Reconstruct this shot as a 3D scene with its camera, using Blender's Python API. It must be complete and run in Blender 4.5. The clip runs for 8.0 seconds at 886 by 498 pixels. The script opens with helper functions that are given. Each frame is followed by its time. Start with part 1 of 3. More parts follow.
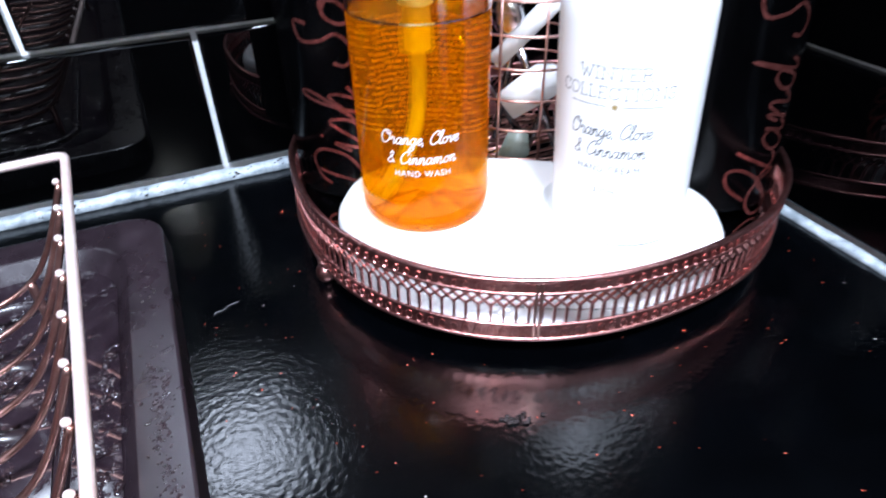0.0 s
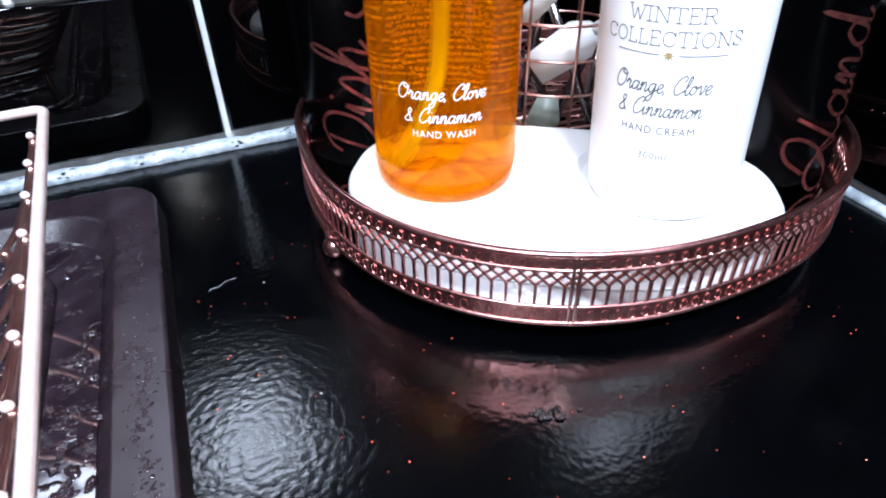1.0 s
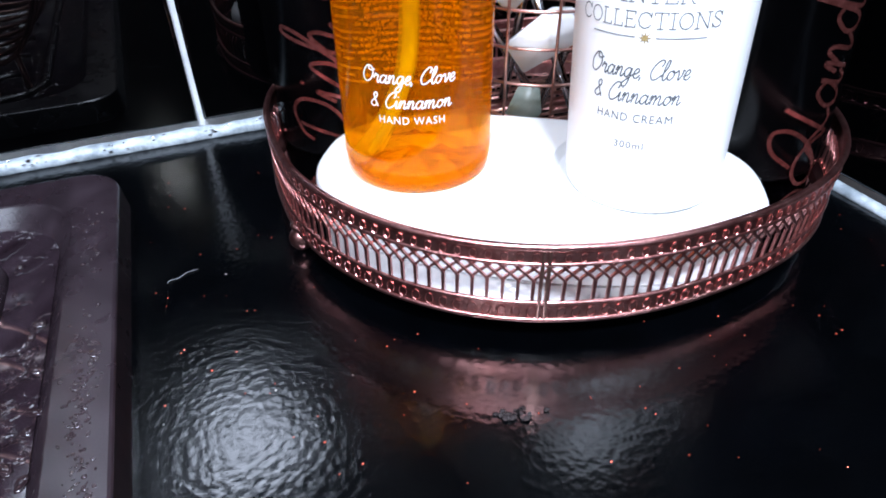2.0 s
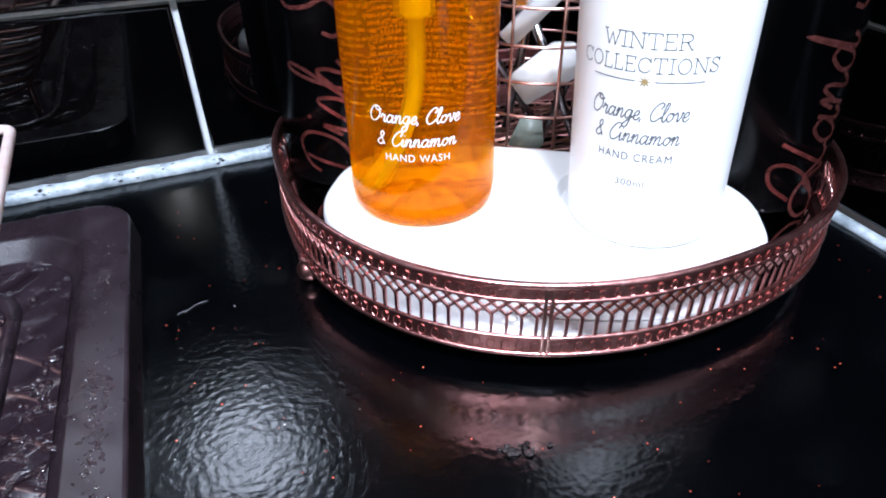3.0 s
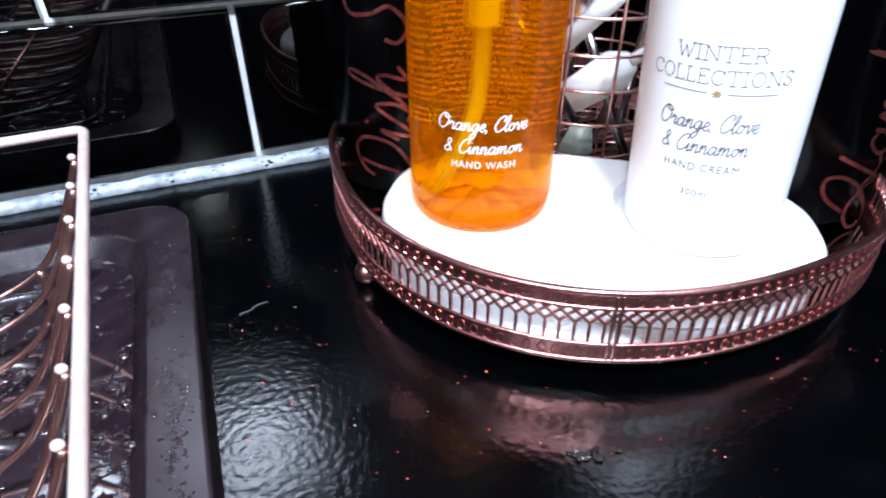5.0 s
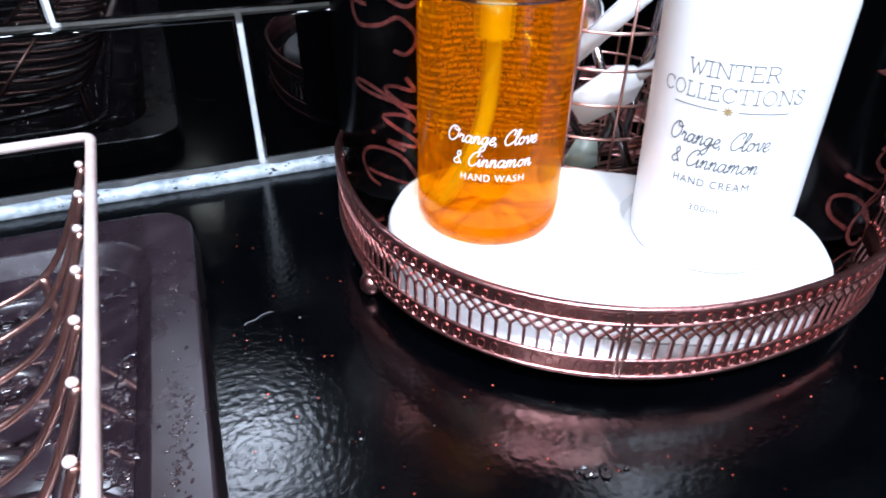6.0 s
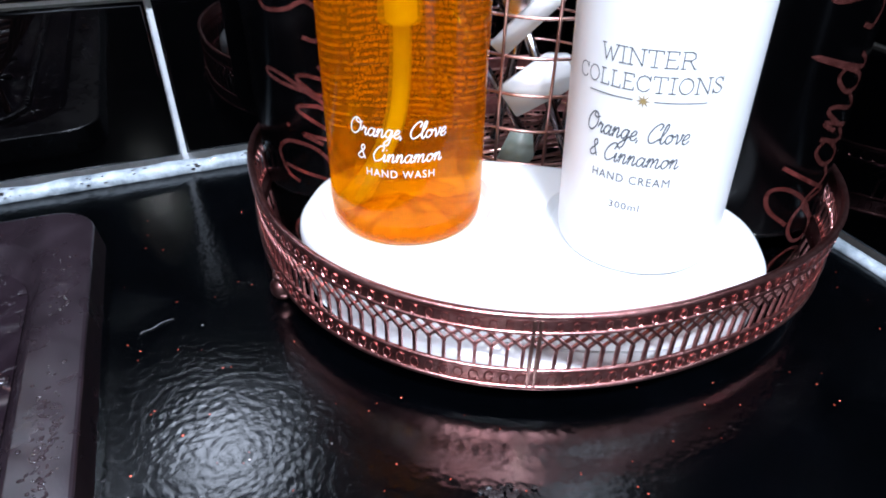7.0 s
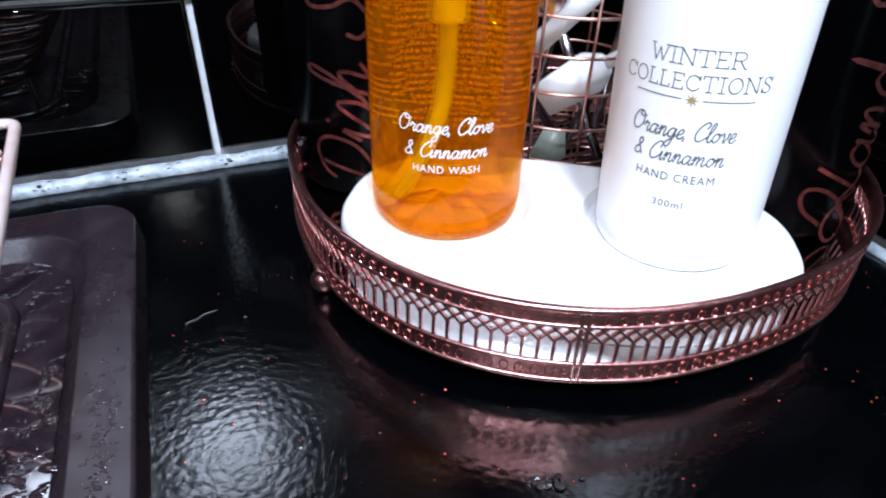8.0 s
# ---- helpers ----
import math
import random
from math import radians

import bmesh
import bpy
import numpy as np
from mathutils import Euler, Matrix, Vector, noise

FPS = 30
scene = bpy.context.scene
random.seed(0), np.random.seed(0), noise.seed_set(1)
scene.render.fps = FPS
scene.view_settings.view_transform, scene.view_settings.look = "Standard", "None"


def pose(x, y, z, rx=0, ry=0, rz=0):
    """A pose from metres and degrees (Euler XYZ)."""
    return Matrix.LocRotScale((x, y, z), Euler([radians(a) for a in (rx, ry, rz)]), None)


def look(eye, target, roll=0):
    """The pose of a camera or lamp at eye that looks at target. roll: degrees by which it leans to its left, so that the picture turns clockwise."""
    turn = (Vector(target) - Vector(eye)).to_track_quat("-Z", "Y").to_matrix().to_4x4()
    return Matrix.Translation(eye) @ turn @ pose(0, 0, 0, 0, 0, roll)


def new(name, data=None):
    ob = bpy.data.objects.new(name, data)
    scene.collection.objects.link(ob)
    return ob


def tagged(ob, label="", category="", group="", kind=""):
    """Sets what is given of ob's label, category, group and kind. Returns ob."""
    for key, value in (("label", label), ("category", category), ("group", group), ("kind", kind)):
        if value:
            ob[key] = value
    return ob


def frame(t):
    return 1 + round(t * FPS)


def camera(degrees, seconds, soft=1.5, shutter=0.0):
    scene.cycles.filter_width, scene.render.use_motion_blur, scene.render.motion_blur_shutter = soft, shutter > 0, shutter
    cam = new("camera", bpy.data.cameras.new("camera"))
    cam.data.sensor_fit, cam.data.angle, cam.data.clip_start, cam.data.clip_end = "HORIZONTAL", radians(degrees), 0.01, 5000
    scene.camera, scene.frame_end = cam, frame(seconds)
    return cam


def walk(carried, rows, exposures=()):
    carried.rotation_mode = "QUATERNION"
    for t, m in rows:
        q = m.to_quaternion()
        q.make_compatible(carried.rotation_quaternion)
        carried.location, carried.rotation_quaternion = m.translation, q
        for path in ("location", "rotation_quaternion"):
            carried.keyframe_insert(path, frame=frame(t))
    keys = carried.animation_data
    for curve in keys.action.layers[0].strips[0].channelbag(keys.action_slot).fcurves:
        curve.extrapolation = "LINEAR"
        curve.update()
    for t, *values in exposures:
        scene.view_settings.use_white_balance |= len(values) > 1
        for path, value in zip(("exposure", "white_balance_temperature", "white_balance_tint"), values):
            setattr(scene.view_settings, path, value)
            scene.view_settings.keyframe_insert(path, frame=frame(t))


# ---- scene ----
cam = camera(70.5, 8.0, soft=1.8, shutter=0.5)
PATH = [
    (0, (-0.271, -0.348, 0.183), (0.384, 1.125, -1.0), -1.2),
    (0.5, (-0.278, -0.332, 0.163), (0.356, 1.149, -1.022), -0.3),
    (1, (-0.267, -0.329, 0.159), (0.35, 1.149, -1.04), -1.1),
    (1.2, (-0.264, -0.334, 0.157), (0.367, 1.146, -1.032), -0.6),
    (2.3, (-0.252, -0.326, 0.15), (0.357, 1.151, -1.053), -0.6),
    (2.5, (-0.252, -0.327, 0.154), (0.373, 1.16, -1.029), -0.4),
    (3, (-0.254, -0.326, 0.16), (0.362, 1.174, -1.012), -0.7),
    (3.5, (-0.259, -0.326, 0.164), (0.359, 1.187, -0.99), -0.3),
    (4, (-0.261, -0.325, 0.166), (0.357, 1.188, -0.986), -0.3),
    (4.5, (-0.269, -0.323, 0.164), (0.345, 1.185, -0.998), 0.4),
    (5, (-0.274, -0.32, 0.163), (0.327, 1.19, -1.003), -0.1),
    (5.2, (-0.282, -0.314, 0.162), (0.31, 1.214, -0.984), 0.2),
    (6.3, (-0.271, -0.317, 0.165), (0.362, 1.183, -0.997), 1.1),
    (6.5, (-0.253, -0.317, 0.151), (0.386, 1.159, -1.038), 0.6),
    (7, (-0.247, -0.313, 0.158), (0.408, 1.173, -1.01), 1.4),
    (7.5, (-0.251, -0.311, 0.155), (0.406, 1.167, -1.021), 1.4),
    (8, (-0.262, -0.311, 0.158), (0.391, 1.177, -1.008), 2.0),
]
# the film brightens a little while the camera swings and settles again at the end
EXPOSURE = [(0, 0.40), (1.0, 0.38), (2.5, 0.28), (3.5, 0.25), (5.0, 0.30), (6.4, 0.35), (7.0, 0.12), (8.0, 0.0)]
walk(cam, [(t, look(eye, target, roll)) for t, eye, target, roll in PATH], EXPOSURE)


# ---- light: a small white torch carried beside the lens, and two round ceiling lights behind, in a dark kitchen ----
world = bpy.data.worlds.new("room_air")
world.use_nodes = True
world.node_tree.nodes["Background"].inputs[0].default_value = (0.8, 0.9, 1.0, 1)
world.node_tree.nodes["Background"].inputs[1].default_value = 0.02
scene.world = world
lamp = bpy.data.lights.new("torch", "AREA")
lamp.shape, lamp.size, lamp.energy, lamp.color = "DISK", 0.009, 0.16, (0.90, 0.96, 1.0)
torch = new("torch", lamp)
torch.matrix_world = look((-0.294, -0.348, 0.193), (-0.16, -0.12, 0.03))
CEILING_LIGHTS = ((-0.34, -0.93, 84.0), (-0.84, -0.93, 46.0))
for x, y, watts in CEILING_LIGHTS:
    lamp = bpy.data.lights.new("ceiling_light_glow", "AREA")
    lamp.shape, lamp.size, lamp.energy, lamp.color = "DISK", 0.28, watts, (0.70, 0.80, 1.0)
    glow = new("ceiling_light_glow", lamp)
    glow.matrix_world = look((x, y, 1.46), (-0.2, -0.12, 0.0))



# ---- materials ----
def material(name, colour, rough=0.5, metal=0.0, **more):
    m = bpy.data.materials.new(name)
    m.use_nodes = True
    b = m.node_tree.nodes["Principled BSDF"]
    b.inputs["Base Color"].default_value = (*colour, 1)
    b.inputs["Roughness"].default_value = rough
    b.inputs["Metallic"].default_value = metal
    for key, value in more.items():
        b.inputs[key.replace("_", " ")].default_value = value
    return m


def mottle(m, scale, low, high, detail=4.0, socket="Base Color", coarse=0.0):
    """Two scales of noise between two values, into one input of the surface."""
    nt = m.node_tree
    b = nt.nodes["Principled BSDF"]
    co = nt.nodes.new("ShaderNodeTexCoord")
    n = nt.nodes.new("ShaderNodeTexNoise")
    n.inputs["Scale"].default_value, n.inputs["Detail"].default_value = scale, detail
    nt.links.new(co.outputs["Object"], n.inputs["Vector"])
    n2 = nt.nodes.new("ShaderNodeTexNoise")
    n2.inputs["Scale"].default_value = coarse or scale * 0.17
    nt.links.new(co.outputs["Object"], n2.inputs["Vector"])
    mid = nt.nodes.new("ShaderNodeMath")
    mid.operation = "ADD"
    nt.links.new(n.outputs["Fac"], mid.inputs[0])
    nt.links.new(n2.outputs["Fac"], mid.inputs[1])
    r = nt.nodes.new("ShaderNodeMapRange")
    r.inputs[1].default_value, r.inputs[2].default_value = 0.7, 1.3
    nt.links.new(mid.outputs[0], r.inputs[0])
    if socket == "Base Color":
        mix = nt.nodes.new("ShaderNodeMix")
        mix.data_type = "RGBA"
        mix.inputs[6].default_value, mix.inputs[7].default_value = (*low, 1), (*high, 1)
        nt.links.new(r.outputs[0], mix.inputs[0])
        nt.links.new(mix.outputs[2], b.inputs[socket])
    else:
        r.inputs[3].default_value, r.inputs[4].default_value = low, high
        nt.links.new(r.outputs[0], b.inputs[socket])
    return m


def relief(m, scale, depth, detail=2.0, kind="ShaderNodeTexNoise"):
    nt = m.node_tree
    co = nt.nodes.new("ShaderNodeTexCoord")
    n = nt.nodes.new(kind)
    n.inputs["Scale"].default_value, n.inputs["Detail"].default_value = scale, detail
    bump = nt.nodes.new("ShaderNodeBump")
    bump.inputs["Strength"].default_value, bump.inputs["Distance"].default_value = 1.0, depth
    nt.links.new(co.outputs["Object"], n.inputs["Vector"])
    nt.links.new(n.outputs[0], bump.inputs["Height"])
    nt.links.new(bump.outputs[0], nt.nodes["Principled BSDF"].inputs["Normal"])
    return m


WORKTOP = relief(mottle(mottle(material("black_worktop", (0.002, 0.0026, 0.0036), 0.2, Specular_IOR_Level=0.56), 60, (0.0001, 0.0002, 0.0004), (0.0004, 0.0006, 0.0010)),
                 25, 0.15, 0.21, socket="Roughness"), 400, 0.00011, 0.8)
TILE = relief(mottle(mottle(material("black_glaze", (0.006, 0.006, 0.007), 0.06, Specular_IOR_Level=0.44), 30, (0.0002, 0.0002, 0.0003), (0.0006, 0.0006, 0.0007)),
              18, 0.02, 0.036, socket="Roughness"), 18, 0.00002, 1.0)
GROUT = relief(mottle(material("white_grout", (0.75, 0.77, 0.78), 0.85), 220, (0.62, 0.64, 0.66), (0.84, 0.86, 0.87)), 900, 0.0003)
SEALANT = relief(mottle(material("mouldy_sealant", (0.7, 0.74, 0.76), 0.45), 260, (0.17, 0.20, 0.22), (0.46, 0.51, 0.54), coarse=70), 300, 0.0007)
PAINT = relief(mottle(material("wall_paint", (0.06, 0.06, 0.063), 0.8), 9, (0.03, 0.03, 0.032), (0.05, 0.05, 0.052)), 300, 0.0004)
ROSE = relief(mottle(material("rose_gold", (0.56, 0.25, 0.23), 0.29, 1.0), 300, (0.42, 0.15, 0.14), (0.70, 0.36, 0.33), coarse=60), 700, 0.00012)
COPPER = relief(mottle(material("copper_wire", (0.62, 0.34, 0.29), 0.30, 1.0), 160, (0.45, 0.21, 0.17), (0.74, 0.44, 0.38)), 500, 0.0001)
# the rack's copper again, paler: strong light on rail and wire ends is coloured in
LIT_COPPER = relief(mottle(material("lit_copper", (0.92, 0.74, 0.69), 0.42, 0.45), 160, (0.84, 0.60, 0.54), (0.96, 0.82, 0.78)), 500, 0.0001)
MIRROR = mottle(material("mirror_glass", (0.75, 0.74, 0.74), 0.03, 1.0), 60, 0.01, 0.06, socket="Roughness")
CERAMIC = relief(mottle(material("white_ceramic", (0.84, 0.84, 0.84), 0.22), 40, (0.80, 0.80, 0.80), (0.87, 0.87, 0.86)), 45, 0.0003)
CREAM = relief(mottle(material("white_plastic", (0.84, 0.84, 0.83), 0.32), 60, (0.81, 0.81, 0.81), (0.86, 0.86, 0.85)), 260, 0.00005)
BLACK = relief(mottle(material("black_gloss", (0.005, 0.005, 0.006), 0.2, Specular_IOR_Level=0.12), 40, (0.0002, 0.0002, 0.0003), (0.0006, 0.0006, 0.0008)), 30, 0.00006, 1.0)
SCRIPT = mottle(material("rose_foil", (0.5, 0.18, 0.16), 0.27, 0.85), 500, (0.13, 0.030, 0.024), (0.38, 0.115, 0.10), coarse=110)
BROWN = relief(mottle(mottle(material("brown_plastic", (0.11, 0.075, 0.078), 0.4, Specular_IOR_Level=1.0), 90, (0.0135, 0.0078, 0.0105), (0.026, 0.0168, 0.0215)),
               120, 0.24, 0.36, socket="Roughness"), 900, 0.00003)
WATER = mottle(material("water_over_brown", (0.07, 0.052, 0.056), 0.03, Specular_IOR_Level=0.8), 200, (0.018, 0.010, 0.012), (0.030, 0.019, 0.022))
FOAM = mottle(material("soap_residue", (0.5, 0.5, 0.5), 0.5), 900, (0.25, 0.25, 0.26), (0.7, 0.7, 0.7))
PRINT_WHITE = mottle(material("white_print", (0.85, 0.85, 0.82), 0.5), 800, (0.75, 0.75, 0.72), (0.9, 0.9, 0.88))
PRINT_GREY = mottle(material("grey_print", (0.03, 0.03, 0.033), 0.6), 800, (0.06, 0.065, 0.07), (0.12, 0.125, 0.135))
PRINT_GOLD = mottle(material("gold_print", (0.36, 0.25, 0.10), 0.4), 800, (0.28, 0.18, 0.07), (0.42, 0.32, 0.14))
PRINT_ORANGE = mottle(material("orange_print", (0.98, 0.80, 0.45), 0.5), 800, (0.9, 0.7, 0.35), (1.0, 0.86, 0.5))
PUMP = mottle(material("yellow_pump", (1.0, 0.85, 0.2), 0.35), 300, (0.95, 0.8, 0.15), (1.0, 0.9, 0.25))
TUBE = mottle(material("dip_tube", (0.75, 0.6, 0.35), 0.4, Transmission_Weight=0.5), 300, (0.80, 0.66, 0.42), (0.92, 0.80, 0.55))
STEEL = mottle(material("steel", (0.6, 0.6, 0.62), 0.16, 1.0), 200, 0.1, 0.26, socket="Roughness")
SAGE = mottle(material("grey_green_plastic", (0.22, 0.25, 0.22), 0.4), 200, (0.17, 0.20, 0.17), (0.28, 0.31, 0.27))
FLECK_RED = material("copper_fleck", (0.7, 0.10, 0.05), 0.3, 0.6)
FLECK_PALE = material("pale_fleck", (0.75, 0.7, 0.65), 0.3, 0.3)
CRUMB = mottle(material("damp_crumb", (0.06, 0.05, 0.05), 0.12), 700, (0.008, 0.006, 0.006), (0.05, 0.04, 0.04))

# amber soap: clear tinted liquid that also scatters a little
AMBER = material("amber_soap", (1.0, 0.66, 0.003), 0.015, Transmission_Weight=1.0, IOR=1.36)
nt = AMBER.node_tree
cloud = nt.nodes.new("ShaderNodeBsdfTranslucent")
cloud.inputs[0].default_value = (1.0, 0.29, 0.001, 1)
haze = nt.nodes.new("ShaderNodeBsdfDiffuse")
haze.inputs[0].default_value = (1.0, 0.23, 0.001, 1)
clear = nt.nodes.new("ShaderNodeBsdfTransparent")
clear.inputs[0].default_value = (1.0, 0.72, 0.003, 1)
blend, body_mix, whole = (nt.nodes.new("ShaderNodeMixShader") for _ in range(3))
blend.inputs[0].default_value, body_mix.inputs[0].default_value, whole.inputs[0].default_value = 0.55, 0.52, 0.19
nt.links.new(cloud.outputs[0], blend.inputs[1])
nt.links.new(haze.outputs[0], blend.inputs[2])
nt.links.new(nt.nodes["Principled BSDF"].outputs[0], body_mix.inputs[1])
nt.links.new(clear.outputs[0], body_mix.inputs[2])
nt.links.new(body_mix.outputs[0], whole.inputs[1])
nt.links.new(blend.outputs[0], whole.inputs[2])
nt.links.new(whole.outputs[0], nt.nodes["Material Output"].inputs["Surface"])


CLEAR = mottle(material("clear_plastic", (1.0, 0.97, 0.93), 0.03, Transmission_Weight=1.0, IOR=1.45), 90, 0.02, 0.05, socket="Roughness")


# ---- mesh helpers ----
def part(name, bm, mat, parent=None, label="", smooth=True):
    me = bpy.data.meshes.new(name)
    bmesh.ops.recalc_face_normals(bm, faces=bm.faces)
    bm.to_mesh(me)
    bm.free()
    me.materials.append(mat)
    for p in me.polygons:
        p.use_smooth = smooth
    ob = new(name, me)
    if parent:
        ob.parent = parent
    if label:
        tagged(ob, label)
    return ob


def empty(name, at=(0, 0, 0), turn=0.0):
    ob = new(name)
    ob.matrix_world = pose(*at, 0, 0, turn)
    bpy.context.view_layer.update()
    return ob


def box(bm, lo, hi, bevel=0.0):
    r = bmesh.ops.create_cube(bm, size=1.0)
    for v in r["verts"]:
        for i in range(3):
            v.co[i] = lo[i] + (v.co[i] + 0.5) * (hi[i] - lo[i])
    if bevel:
        es = list({e for v in r["verts"] for e in v.link_edges})
        bmesh.ops.bevel(bm, geom=es, offset=bevel, segments=2, affect="EDGES", profile=0.6)
    return bm


def smooth_line(pts, n=6):
    """Catmull-Rom through the points."""
    p = [Vector(a) for a in pts]
    p = [p[0] * 2 - p[1]] + p + [p[-1] * 2 - p[-2]]
    out = []
    for a, b, c, d in zip(p, p[1:], p[2:], p[3:]):
        for i in range(n):
            t = i / n
            out.append(0.5 * (2 * b + (c - a) * t + (2 * a - 5 * b + 4 * c - d) * t * t + (3 * b - a - 3 * c + d) * t ** 3))
    return out + [p[-2]]


def tube(bm, pts, r, sides=8, closed=False):
    pts = [Vector(p) for p in pts]
    n = len(pts)
    rings = []
    side = None
    for i, p in enumerate(pts):
        a = pts[i - 1] if i or closed else p
        b = pts[(i + 1) % n] if i < n - 1 or closed else p
        d = (b - a).normalized()
        if side is None:
            side = d.orthogonal().normalized()
        side = (side - d * side.dot(d)).normalized()
        up = d.cross(side)
        rings.append([bm.verts.new(p + r * (math.cos(k * math.tau / sides) * side + math.sin(k * math.tau / sides) * up)) for k in range(sides)])
    for i in range(n if closed else n - 1):
        A, B = rings[i], rings[(i + 1) % n]
        for k in range(sides):
            bm.faces.new((A[k], A[(k + 1) % sides], B[(k + 1) % sides], B[k]))
    if not closed:
        bm.faces.new(rings[0])
        bm.faces.new(rings[-1])
    return bm


def loft(bm, loops, cap_first=True, cap_last=True):
    """Closed loops of points, joined one to the next."""
    rings = [[bm.verts.new(p) for p in loop] for loop in loops]
    n = len(rings[0])
    for A, B in zip(rings, rings[1:]):
        for k in range(n):
            bm.faces.new((A[k], A[(k + 1) % n], B[(k + 1) % n], B[k]))
    if cap_first:
        bm.faces.new(rings[0])
    if cap_last:
        bm.faces.new(rings[-1])
    return bm


def lathe(bm, profile, sides=48, centre=(0, 0), a=1.0, b=1.0):
    return loft(bm, [[(centre[0] + a * r * math.cos(k * math.tau / sides), centre[1] + b * r * math.sin(k * math.tau / sides), z)
                      for k in range(sides)] for r, z in profile])


def ball(bm, at, r, sub=2, squash=1.0):
    return bmesh.ops.create_icosphere(bm, subdivisions=sub, radius=r, matrix=Matrix.Translation(at) @ Matrix.Diagonal((1, 1, squash, 1)))


# ---- lettering ----
GLYPHS = {
    "a": (1.25, [[(.9, .8), (.5, 1), (.1, .6), (.2, .1), (.55, .05), (.9, .6), (.95, 1), (.9, .2), (1.1, 0), (1.35, .3)]]),
    "n": (1.2, [[(0, .5), (.2, 1), (.28, .8), (.2, 0)], [(.22, .4), (.6, 1), (.8, .8), (.78, .15), (.95, 0), (1.25, .35)]]),
    "m": (1.8, [[(0, .5), (.2, 1), (.28, .8), (.2, 0)], [(.22, .4), (.55, 1), (.72, .8), (.68, 0)], [(.7, .4), (1.1, 1), (1.3, .8), (1.28, .15), (1.5, 0), (1.8, .35)]]),
    "r": (.95, [[(0, .5), (.25, 1.1), (.32, .85), (.65, .9), (.58, .3), (.75, 0), (1, .35)]]),
    "g": (1.2, [[(.9, .85), (.5, 1), (.1, .55), (.3, .05), (.7, .2), (.95, 1), (.8, -.6), (.4, -1), (.1, -.7), (.6, -.2), (1.25, .35)]]),
    "e": (.9, [[(0, .3), (.6, .55), (.72, .85), (.45, 1), (.15, .6), (.2, .1), (.6, 0), (.95, .35)]]),
    "O": (1.85, [[(1.2, 1.9), (.6, 1.9), (.1, 1.1), (.3, .2), (1, 0), (1.6, .7), (1.5, 1.6), (1, 1.95), (.85, 1.6), (1.3, 1.4), (1.8, 1.6)]]),
    "C": (1.45, [[(1.2, 1.3), (1.4, 1.8), (1, 2), (.4, 1.5), (.1, .7), (.4, .05), (.9, .05), (1.5, .5)]]),
    "l": (.72, [[(0, .3), (.5, 1.2), (.6, 1.9), (.35, 1.9), (.2, 1), (.3, .1), (.55, 0), (.8, .35)]]),
    "o": (1.05, [[(.6, .95), (.2, .8), (.1, .3), (.45, 0), (.85, .4), (.75, .9), (.5, .9), (.85, .75), (1.15, .85)]]),
    "v": (1.05, [[(0, .7), (.2, 1), (.4, .6), (.5, 0), (.85, .5), (.85, 1), (1.1, .85)]]),
    "&": (1.6, [[(1.2, .4), (.6, 0), (.1, .4), (.9, 1.3), (.7, 1.8), (.4, 1.5), (.7, .9), (1.3, 0)]]),
    "i": (.62, [[(0, .4), (.22, 1), (.22, .15), (.4, 0), (.65, .35)], [(.33, 1.42), (.38, 1.52)]]),
    ",": (.5, [[(.2, .15), (.1, -.25)]]),
    " ": (.75, []),
    "D": (1.75, [[(.5, 1.75), (.4, .3), (.1, .05), (.7, 0), (1.5, .6), (1.5, 1.5), (.9, 1.95), (.2, 1.7), (0, 1.3)]]),
    "s": (.9, [[(0, .3), (.45, 1.1), (.72, .5), (.5, 0), (.15, .12)], [(.5, 0), (.95, .35)]]),
    "h": (1.15, [[(0, .3), (.5, 1.3), (.55, 1.95), (.3, 1.8), (.2, 0)], [(.22, .5), (.6, 1), (.8, .7), (.8, .1), (1.2, .35)]]),
    "S": (1.5, [[(1.3, 1.5), (1.2, 2), (.6, 1.8), (.8, 1.1), (1.2, .5), (.7, 0), (.1, .3), (.1, .7)]]),
    "p": (1.15, [[(0, .5), (.3, 1), (.2, -.9)], [(.25, .6), (.6, 1), (.9, .6), (.6, .05), (.3, .2)], [(.6, .05), (1.2, .35)]]),
    "H": (2.75, [[(.5, 1.3), (1.0, 2.0), (1.65, 2.1), (1.85, 1.6), (1.5, .9), (.75, .3)], [(2.6, 1.9), (2.2, .9), (1.9, .1)], [(1.9, .1), (1.5, .7), (.9, 1.1), (.25, 1.15), (-.15, .8), (.1, .3), (.75, .35), (1.4, .9), (2.3, .2), (2.75, .35)]]),
    "d": (1.25, [[(.85, .85), (.45, 1), (.1, .55), (.3, .05), (.7, .2), (1, 1.95), (.88, .2), (1.1, 0), (1.3, .35)]]),
}


def script(bm, words, size, weight, put, narrow=1.0):
    """Monoline handwriting: size is the height of a small letter, put() lays (along, up) on the surface."""
    total = sum(GLYPHS[c][0] for c in words)
    at = -total / 2
    for c in words:
        step, strokes = GLYPHS[c]
        for s in strokes:
            line = smooth_line([((x + at + 0.25 * y) * size * narrow, y * size, 0) for x, y in s], 5)
            edge = []
            for i, p in enumerate(line):
                d = (line[min(i + 1, len(line) - 1)] - line[max(i - 1, 0)]).normalized()
                n = Vector((-d.y, d.x, 0)) * weight / 2
                edge.append((bm.verts.new(put(p.x + n.x, p.y + n.y)), bm.verts.new(put(p.x - n.x, p.y - n.y))))
            for (a, b), (c2, d2) in zip(edge, edge[1:]):
                bm.faces.new((a, b, d2, c2))
        at += step
    return bm


